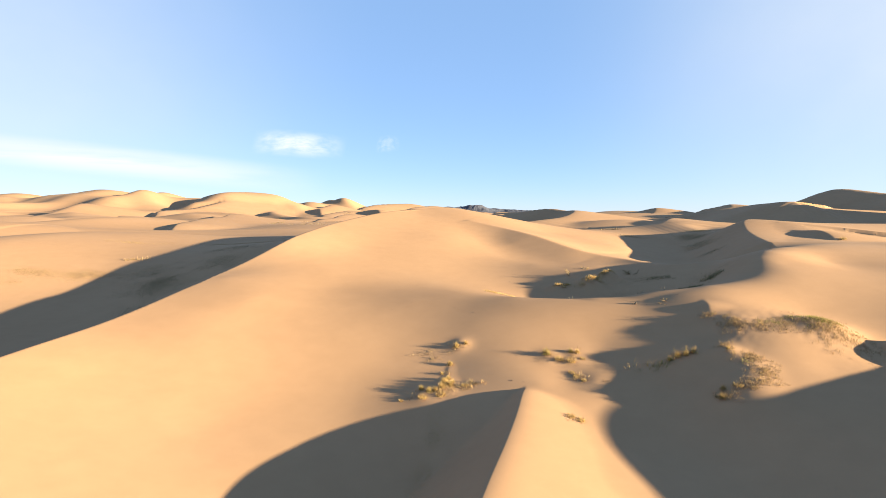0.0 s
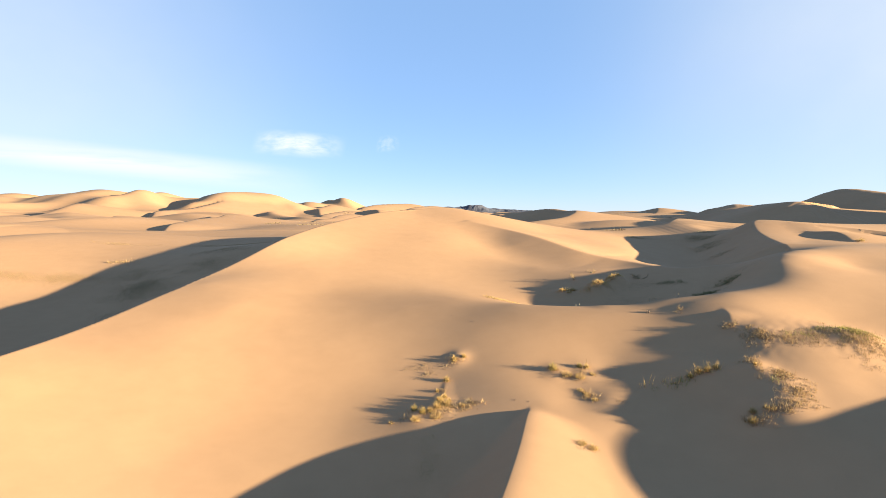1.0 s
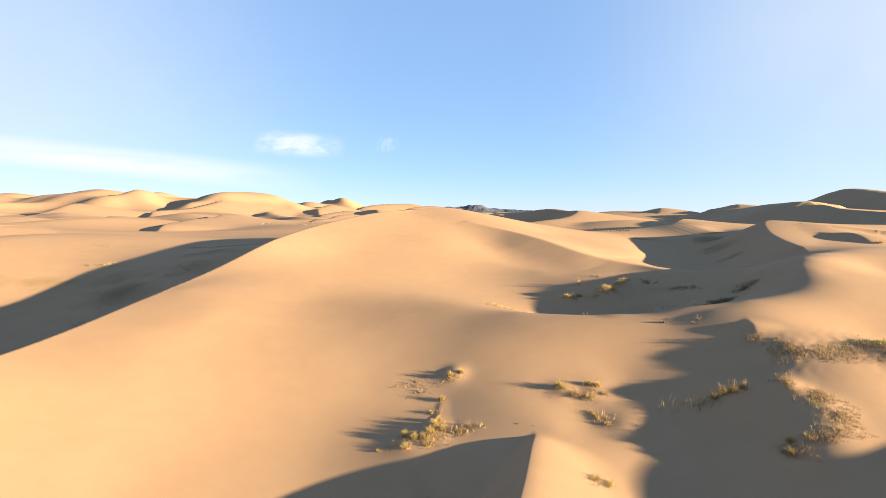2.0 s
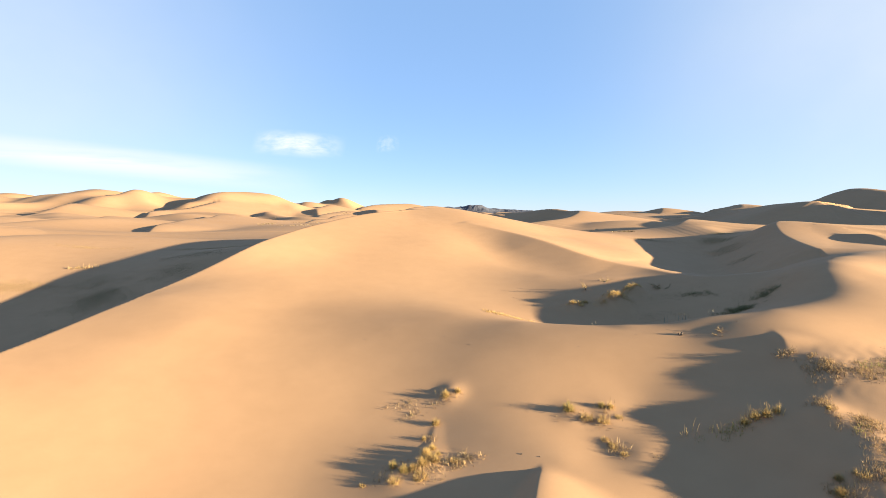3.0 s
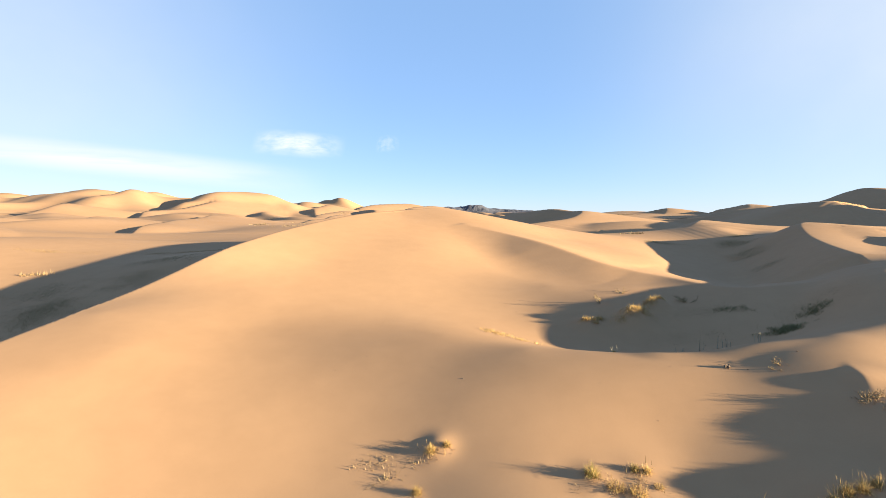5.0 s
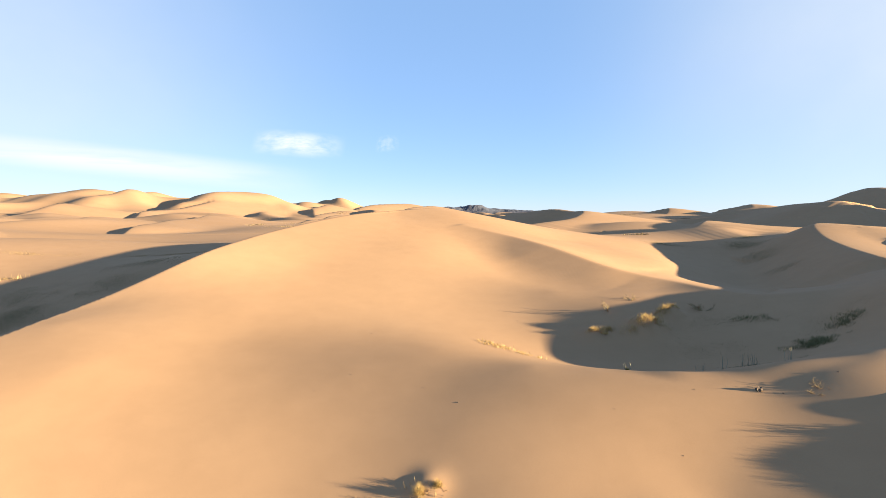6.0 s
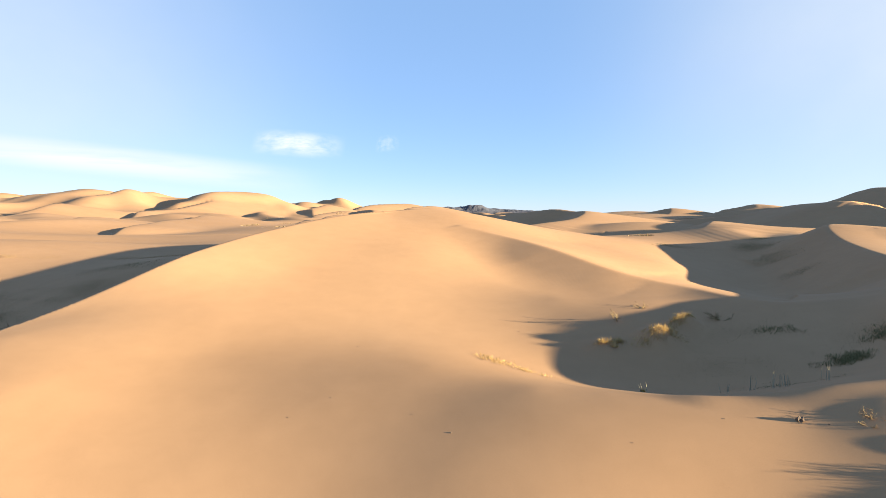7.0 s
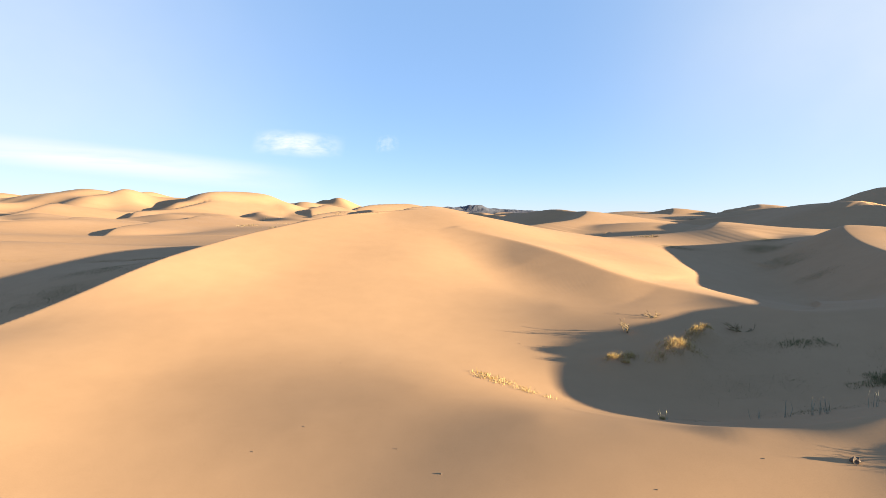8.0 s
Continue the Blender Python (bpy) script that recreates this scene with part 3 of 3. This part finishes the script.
# the grassy hummocks in the sun
scatter("hummock_grass", "sparse low golden grass covering a sand hummock", "grass", STRAW,
        [(14.5, 27.2, 0.7, 0.9, -10, 90), (15.6, 26.7, 1.2, 0.5, -10, 46), (16.8, 26.9, 1.4, 0.6, 5, 50), (18.9, 26.3, 1.3, 1.6, 0, 300), (13.2, 25.2, 0.4, 0.7, -10, 46),
         (13.8, 24.3, 0.7, 0.35, -25, 56), (13.7, 22.9, 0.6, 0.8, -20, 70), (12.6, 22.0, 0.8, 0.35, 10, 46), (11.5, 21.9, 0.4, 0.25, -20, 26), (13.9, 28.3, 0.2, 0.4, 0, 8), (20.4, 24.6, 0.5, 0.4, 0, 10)], 0.13, 0.011, 11, 1.2, clump=0.12, per=26)
scatter("hummock_twigs", "brown twiggy dwarf shrubs among the hummock grass", "shrubs", TWIG,
        [(14.5, 27.0, 0.9, 0.8, 0, 44), (16.6, 26.5, 1.7, 0.8, 0, 50), (18.7, 26.2, 1.6, 1.7, 0, 110), (13.7, 23.3, 0.7, 0.9, -25, 50), (12.8, 22.0, 0.7, 0.3, 10, 24)], 0.1, 0.011, 21, 1.25, clump=0.16, per=18)
scatter("hummock_herbs", "olive green herbs growing among the golden hummock grass", "herbs", GREEN,
        [(18.9, 27.1, 1.0, 0.7, 0, 130), (17.9, 27.4, 0.7, 0.3, 0, 24), (16.4, 27.0, 0.6, 0.25, 0, 14), (10.2, 25.2, 1.1, 0.2, 5, 18), (13.6, 23.7, 0.6, 0.4, -40, 8)], 0.12, 0.012, 12, 1.0, clump=0.14, per=24)
scatter("tall_grass", "tall golden grass standing at the gully's edge", "grass", DRY, [(11.3, 25.45, 0.7, 0.2, 3, 20), (9.9, 25.4, 0.9, 0.12, 0, 9)], 0.34, 0.011, 22, 0.5, clump=0.14, per=7)
scatter("slope_litter", "broken straw and twigs strewn on the sand slope", "litter", TWIG,
        [(-0.9, 28.4, 0.9, 0.3, 10, 26), (-0.6, 27.7, 0.7, 0.25, 15, 20), (0.5, 28.2, 0.6, 0.2, 0, 10), (1.35, 24.9, 0.55, 0.16, 35, 34), (0.2, 24.6, 1.3, 0.4, 5, 60), (-1.2, 24.4, 0.6, 0.3, 0, 20),
         (5.9, 26.5, 0.9, 0.3, -15, 26), (6.35, 25.0, 0.4, 0.4, 0, 20), (5.2, 21.5, 0.5, 0.2, 0, 12), (7.6, 24.6, 0.3, 0.2, 0, 8)], 0.13, 0.014, 31, 1.5, clump=0.12, per=7)
scatter("slope_straw", "loose pale straw around the grass tufts", "straw", STRAW,
        [(0.1, 24.7, 1.2, 0.4, 5, 60), (1.3, 24.8, 0.6, 0.2, 35, 26), (0.6, 28.5, 0.6, 0.3, 0, 14), (5.9, 26.7, 0.9, 0.3, -12, 34), (6.3, 25.1, 0.5, 0.4, 0, 30), (6.5, 27.1, 0.4, 0.2, 0, 18), (0.2, 26.3, 0.3, 0.3, 0, 10)], 0.16, 0.012, 32, 1.2, clump=0.12, per=10)
scatter("spur_herbs", "faint green herbs down a shaded sand face", "herbs", GREEN,
        [(-0.35, 21.6, 0.25, 1.3, -12, 60), (-0.9, 19.0, 0.28, 1.5, -10, 70), (-0.35, 23.0, 0.2, 0.4, 0, 20)], 0.05, 0.008, 33, 1.5, clump=0.26, per=40)
# the hollow behind the lip
scatter("mound_grass", "bright golden grass on a small mound in the hollow", "grass", DRY,
        [(11.1, 40.6, 0.8, 0.5, 10, 90), (12.4, 41.8, 0.8, 0.2, 38, 50), (13.0, 42.3, 0.4, 0.2, 38, 16), (10.4, 40.3, 0.4, 0.2, 0, 14), (8.9, 40.7, 0.8, 0.2, 5, 20)], 0.17, 0.012, 13, 1.3, clump=0.15, per=22)
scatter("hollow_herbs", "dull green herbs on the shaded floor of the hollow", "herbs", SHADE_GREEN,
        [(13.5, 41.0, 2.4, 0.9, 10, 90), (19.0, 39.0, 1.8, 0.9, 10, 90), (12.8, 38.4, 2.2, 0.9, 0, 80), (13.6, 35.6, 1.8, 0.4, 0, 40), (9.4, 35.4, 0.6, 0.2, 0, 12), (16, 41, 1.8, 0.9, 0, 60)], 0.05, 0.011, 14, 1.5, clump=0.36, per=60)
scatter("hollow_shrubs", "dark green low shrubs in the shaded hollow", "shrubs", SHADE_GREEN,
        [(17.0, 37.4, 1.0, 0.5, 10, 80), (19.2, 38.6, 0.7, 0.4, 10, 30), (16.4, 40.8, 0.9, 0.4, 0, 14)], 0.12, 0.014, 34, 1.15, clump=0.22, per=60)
scatter("ledge_grass", "thin row of dry grass along a ledge in the sand", "grass", DRY, [(4.3, 38.2, 1.9, 0.12, -38, 24), (3.4, 39.0, 0.9, 0.15, -30, 8)], 0.11, 0.02, 15, 0.9)
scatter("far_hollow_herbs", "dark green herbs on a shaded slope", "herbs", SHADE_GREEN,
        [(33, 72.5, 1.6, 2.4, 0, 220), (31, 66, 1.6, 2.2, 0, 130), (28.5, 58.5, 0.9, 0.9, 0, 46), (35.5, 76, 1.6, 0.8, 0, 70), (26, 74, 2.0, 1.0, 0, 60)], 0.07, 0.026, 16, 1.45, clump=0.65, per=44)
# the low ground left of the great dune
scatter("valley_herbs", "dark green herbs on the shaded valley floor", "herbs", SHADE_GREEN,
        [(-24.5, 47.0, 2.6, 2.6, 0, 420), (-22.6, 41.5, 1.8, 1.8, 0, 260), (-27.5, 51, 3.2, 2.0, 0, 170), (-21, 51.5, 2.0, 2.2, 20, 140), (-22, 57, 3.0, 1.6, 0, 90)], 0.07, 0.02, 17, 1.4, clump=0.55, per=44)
scatter("valley_grass", "sunlit dry grass on the valley floor", "grass", STRAW,
        [(-33.5, 50.8, 2.4, 1.2, 10, 150), (-37.5, 50.2, 2.6, 1.0, 0, 110), (-39, 47.6, 2.0, 0.9, 0, 40), (-36, 64, 4.0, 0.7, 5, 40), (-24, 66, 5.0, 1.2, 10, 70), (-19, 69, 3.0, 1.2, 20, 40)], 0.1, 0.016, 18, 1.25, clump=0.5, per=46)
scatter("valley_tall_grass", "short row of tall pale dry grass in the valley", "grass", STRAW, [(-31.5, 55.7, 1.3, 0.25, 5, 22)], 0.3, 0.02, 41, 0.4, clump=0.2, per=9)
# shrubs far off
scatter("far_shrubs", "brown and olive shrubs dotted over the distant sand", "shrubs", TWIG,
        [(28.5, 99, 2.0, 0.9, 0, 24), (32.5, 100, 1.6, 0.8, 0, 14), (24, 98, 1.6, 0.7, 0, 8), (26, 84, 1.0, 0.5, 0, 12), (-96, 310, 7, 5, 0, 80), (-82, 204, 3, 8, 0, 60), (-108, 300, 10, 6, 0, 30),
         (-48, 158, 2.5, 3, 0, 30), (-33, 140, 5, 4, 0, 36), (-60, 345, 3, 8, 0, 30), (-150, 190, 14, 6, 0, 40), (-44, 190, 8, 10, 0, 36), (60, 190, 4, 3, 0, 40), (70, 170, 6, 3, 0, 30)], 0.22, 0.08, 19, 1.3, clump=0.5, per=18)


# ---- dead wood, stalks and stones ----
def limb(bm, a, b, r0, r1, sides=5):
    """One tapered length of twig."""
    a, b = Vector(a), Vector(b)
    q = (b - a).to_track_quat("Z", "Y").to_matrix()
    rings = []
    for p, r in ((a, r0), (b, r1)):
        rings.append([bm.verts.new(p + q @ Vector((r * math.cos(k * 2 * math.pi / sides), r * math.sin(k * 2 * math.pi / sides), 0))) for k in range(sides)])
    for k in range(sides):
        bm.faces.new((rings[0][k], rings[0][(k + 1) % sides], rings[1][(k + 1) % sides], rings[1][k]))
    bm.faces.new(rings[1])


def grow(bm, rng, at, way, length, radius, depth):
    p, d = Vector(at), Vector(way).normalized()
    for k in range(3):
        q = p + d * length / 3
        limb(bm, p, q, radius * (1 - k * 0.2), radius * (0.8 - k * 0.2))
        p, d = q, (d + Vector((rng.uniform(-0.4, 0.4), rng.uniform(-0.4, 0.4), rng.uniform(-0.25, 0.3)))).normalized()
        if depth:
            side = (d + Vector((rng.uniform(-1, 1), rng.uniform(-1, 1), rng.uniform(-0.2, 0.6)))).normalized()
            grow(bm, rng, p, side, length * 0.6, radius * 0.55, depth - 1)


def bm_mesh(name, bm):
    me = bpy.data.meshes.new(name)
    bm.to_mesh(me)
    bm.free()
    return me


def dead_shrub(x, y, size, seed, label, count=7, flat=0.35):
    rng = random.Random(seed)
    top = tagged(new("dead_shrub"), label, "shrub", group="dead shrubs")
    top.matrix_basis = Matrix.Translation((x, y, on_ground(x, y)))
    for k in range(count):
        a = rng.uniform(0, 2 * math.pi)
        bm = bmesh.new()
        grow(bm, rng, (rng.uniform(-0.12, 0.12) * size, rng.uniform(-0.12, 0.12) * size, -0.03), (math.cos(a), math.sin(a), rng.uniform(0.15, 0.5) + flat), size * rng.uniform(0.5, 1.0), 0.045 * size, 2)
        part("branch", bm_mesh("branch", bm), TWIG, top)
    return top


dead_shrub(13.75, 28.2, 0.42, 1, "dead brown shrub with bared roots on a hummock's edge", 9, 0.0)
dead_shrub(13.95, 28.55, 0.34, 2, "dead brown shrub with bared roots on a hummock's edge", 6, 0.0)
dead_shrub(12.65, 30.95, 0.26, 3, "small dead shrub half buried in the sand near the lip", 10, -0.1)
dead_shrub(12.4, 30.6, 0.2, 4, "small dead shrub half buried in the sand near the lip", 8, -0.1)
dead_shrub(10.0, 43.2, 0.6, 5, "leaning dead branch at the shadow's edge", 3)
dead_shrub(11.7, 44.8, 0.45, 6, "low dead shrub at the shadow's edge", 5, 0.1)
dead_shrub(14.7, 42.6, 0.6, 7, "low dark dead shrub in the hollow", 7, 0.1)
dead_shrub(-0.9, 28.5, 0.28, 8, "scattered dead twigs lying flat on the sand", 5, -0.1)
dead_shrub(-0.4, 27.7, 0.28, 9, "scattered dead twigs lying flat on the sand", 5, -0.1)
dead_shrub(1.4, 25.2, 0.26, 10, "scattered dead twigs lying flat on the sand", 5, -0.05)


def stalk_clump(x, y, size, seed):
    """A few bleached upright stalks."""
    rng = random.Random(seed)
    top = tagged(new("dry_stalks"), "few pale upright dry stalks on the shaded sand", "grass", group="pale stalks in the hollow")
    top.matrix_basis = Matrix.Translation((x, y, on_ground(x, y)))
    for k in range(4):
        bm = bmesh.new()
        a, b = Vector((rng.uniform(-0.15, 0.15), rng.uniform(-0.1, 0.1), -0.03)), None
        b = a + Vector((rng.uniform(-0.06, 0.06), rng.uniform(-0.05, 0.05), size * rng.uniform(0.45, 0.7)))
        limb(bm, a, b, 0.009, 0.007)
        limb(bm, b, b + Vector((rng.uniform(-0.05, 0.05), rng.uniform(-0.05, 0.05), size * 0.4)), 0.007, 0.002)
        part("stalk", bm_mesh("stalk", bm), PALE, top)
    return top


for k, (x, y, size) in enumerate([(11.9, 34.9, 0.5), (12.5, 34.7, 0.55), (12.75, 34.6, 0.5), (14.0, 34.4, 0.5), (13.2, 35.1, 0.35), (8.25, 34.9, 0.35), (11.2, 35.4, 0.35)]):
    stalk_clump(x, y, size, 40 + k)


def stone(x, y, size, seed, label, flat=0.6, tilt=0):
    rng = random.Random(seed)
    bm = bmesh.new()
    bmesh.ops.create_icosphere(bm, subdivisions=2, radius=size)
    for v in bm.verts:
        v.co *= 0.75 + 0.5 * noise.noise(v.co / size * 1.3 + Vector((seed * 7.1, 0, 0)))
        v.co.z *= flat
    ob = part("stone", bm_mesh("stone", bm), STONE)
    tagged(ob, label, "stone", group="stones on the sand")
    ob.matrix_basis = Matrix.Translation((x, y, on_ground(x, y) + size * flat * 0.3)) @ pose(0, 0, 0, tilt, tilt * 0.4, rng.uniform(0, 360))
    return ob


stone(11.05, 31.2, 0.13, 1, "flat brown stone tilted up out of the sand", 0.9, 35)
for k, (x, y, size) in enumerate([(1.83, 31.9, 0.05), (-2.0, 34.3, 0.03), (-3.1, 33.3, 0.035), (0.7, 33.0, 0.03), (5.25, 43.0, 0.05), (-1.9, 39.3, 0.04), (11.6, 30.9, 0.05), (3.2, 24.9, 0.06), (3.75, 24.7, 0.04),
                                  (6.5, 30.8, 0.03), (9.2, 31.5, 0.03), (13.6, 31.4, 0.05), (7.8, 29.0, 0.03)]):
    stone(x, y, size * 0.65, 10 + k, "small dark pebble lying on smooth sand")


# ---- mountains and clouds on the horizon ----
def mountains():
    xs, ys = np.linspace(-500, 900, 240), np.linspace(2850, 3250, 40)
    gx, gy = np.meshgrid(xs, ys)
    u = gx / 3000 * 968 + 784
    shape = 46 * np.exp(-((u - 838) / 30) ** 2) + 33 * np.exp(-((u - 795) / 24) ** 2) + 24 * np.exp(-((u - 890) / 45) ** 2) + 26 * np.exp(-((u - 720) / 60) ** 2) + 14 * np.exp(-((u - 960) / 60) ** 2)
    across = np.exp(-((gy - 3040) / 90) ** 2)
    rough = np.array([noise.fractal(Vector((a / 90, b / 90, 3.0)), 0.8, 2.1, 5) for a, b in zip(gx.ravel(), gy.ravel())]).reshape(gx.shape)
    z = 2 - 14 * (1 - across) + 0.72 * shape * across * (1 + 0.28 * rough) + 3 * rough * across
    n = len(xs)
    i = np.arange((len(ys) - 1) * n).reshape(-1, n)[:, :-1].ravel()
    me = bpy.data.meshes.new("distant_mountains")
    me.from_pydata(np.stack([gx.ravel(), gy.ravel(), z.ravel()], 1).tolist(), [], np.stack([i, i + 1, i + n + 1, i + n], 1).tolist())
    ob = part("distant_mountains", me, MOUNTAIN)
    return tagged(ob, "blue-grey rocky mountains low on the horizon", "mountains", kind="structure")


mountains()


def cloud(name, label, centre, size, turn, mat, soft=1.2):
    """A thin sheet of cloud or added pale glow far off, gently bowed, fading at its rim."""
    n, k = 40, 16
    verts, fade = [], []
    for j in range(k + 1):
        for i in range(n + 1):
            u, v = i / n * 2 - 1, j / k * 2 - 1
            x, z = u * size[0] / 2, v * size[1] / 2
            c, s = math.cos(radians(turn)), math.sin(radians(turn))
            verts.append((centre[0] + x * c - z * s, centre[1] + 120 * u * u + 60 * v, centre[2] + x * s + z * c))
            fade.append(max(0, 1 - u * u) ** soft * max(0, 1 - v * v) ** (soft + 0.3))
    faces = [(j * (n + 1) + i, j * (n + 1) + i + 1, (j + 1) * (n + 1) + i + 1, (j + 1) * (n + 1) + i) for j in range(k) for i in range(n)]
    me = bpy.data.meshes.new(name)
    me.from_pydata(verts, [], faces)
    col = me.color_attributes.new("rim", "FLOAT_COLOR", "POINT")
    for d, f in zip(col.data, fade):
        d.color = (f, f, f, 1)
    ob = part(name, me, mat)
    return tagged(ob, label, "cloud", kind="structure")


STREAK = cloud_material("cloud_streak", 2.2, (1.2, 1, 3), (0.12, 0.5), 0.195)
PUFF = cloud_material("cloud_puff", 3.5, (1.6, 1, 1.6), (0.25, 0.6), 0.195)
# no cloud: an added glow for the lens-like whitening at the sky's edges
EDGE_GLOW = cloud_material("sky_edge_glow", 1.2, (1, 1, 1), (0.0, 0.75), 0.172)
WISP = cloud_material("cloud_wisp", 3.5, (1.6, 1, 1.6), (0.35, 1.2), 0.195)


def aloft(px, py, far=4300.0):
    """The place far off that shows at a point of the opening view."""
    return (px - 784) / 968 * far, far, 8 + (375 - py) / 968 * far


K = 4300 / 968
cloud("cloud", "long thin white cloud streak low in the sky", aloft(150, 280), (860 * K, 62 * K), -6.2, STREAK)
cloud("cloud", "small white feathery cloud", aloft(525, 256), (170 * K, 52 * K), -5, PUFF)
cloud("cloud", "faint wisp of cloud", aloft(685, 256), (44 * K, 36 * K), 0, WISP)
# two added glowing sheets whiten the sky to the left and right
cloud("cloud", "pale glowing sheet that whitens the sky's edge", aloft(-120, 160), (1650 * K, 1150 * K), 0, EDGE_GLOW, 2.2)
cloud("cloud", "pale glowing sheet that whitens the sky's edge", aloft(1700, 130), (1550 * K, 1150 * K), 0, EDGE_GLOW, 2.2)
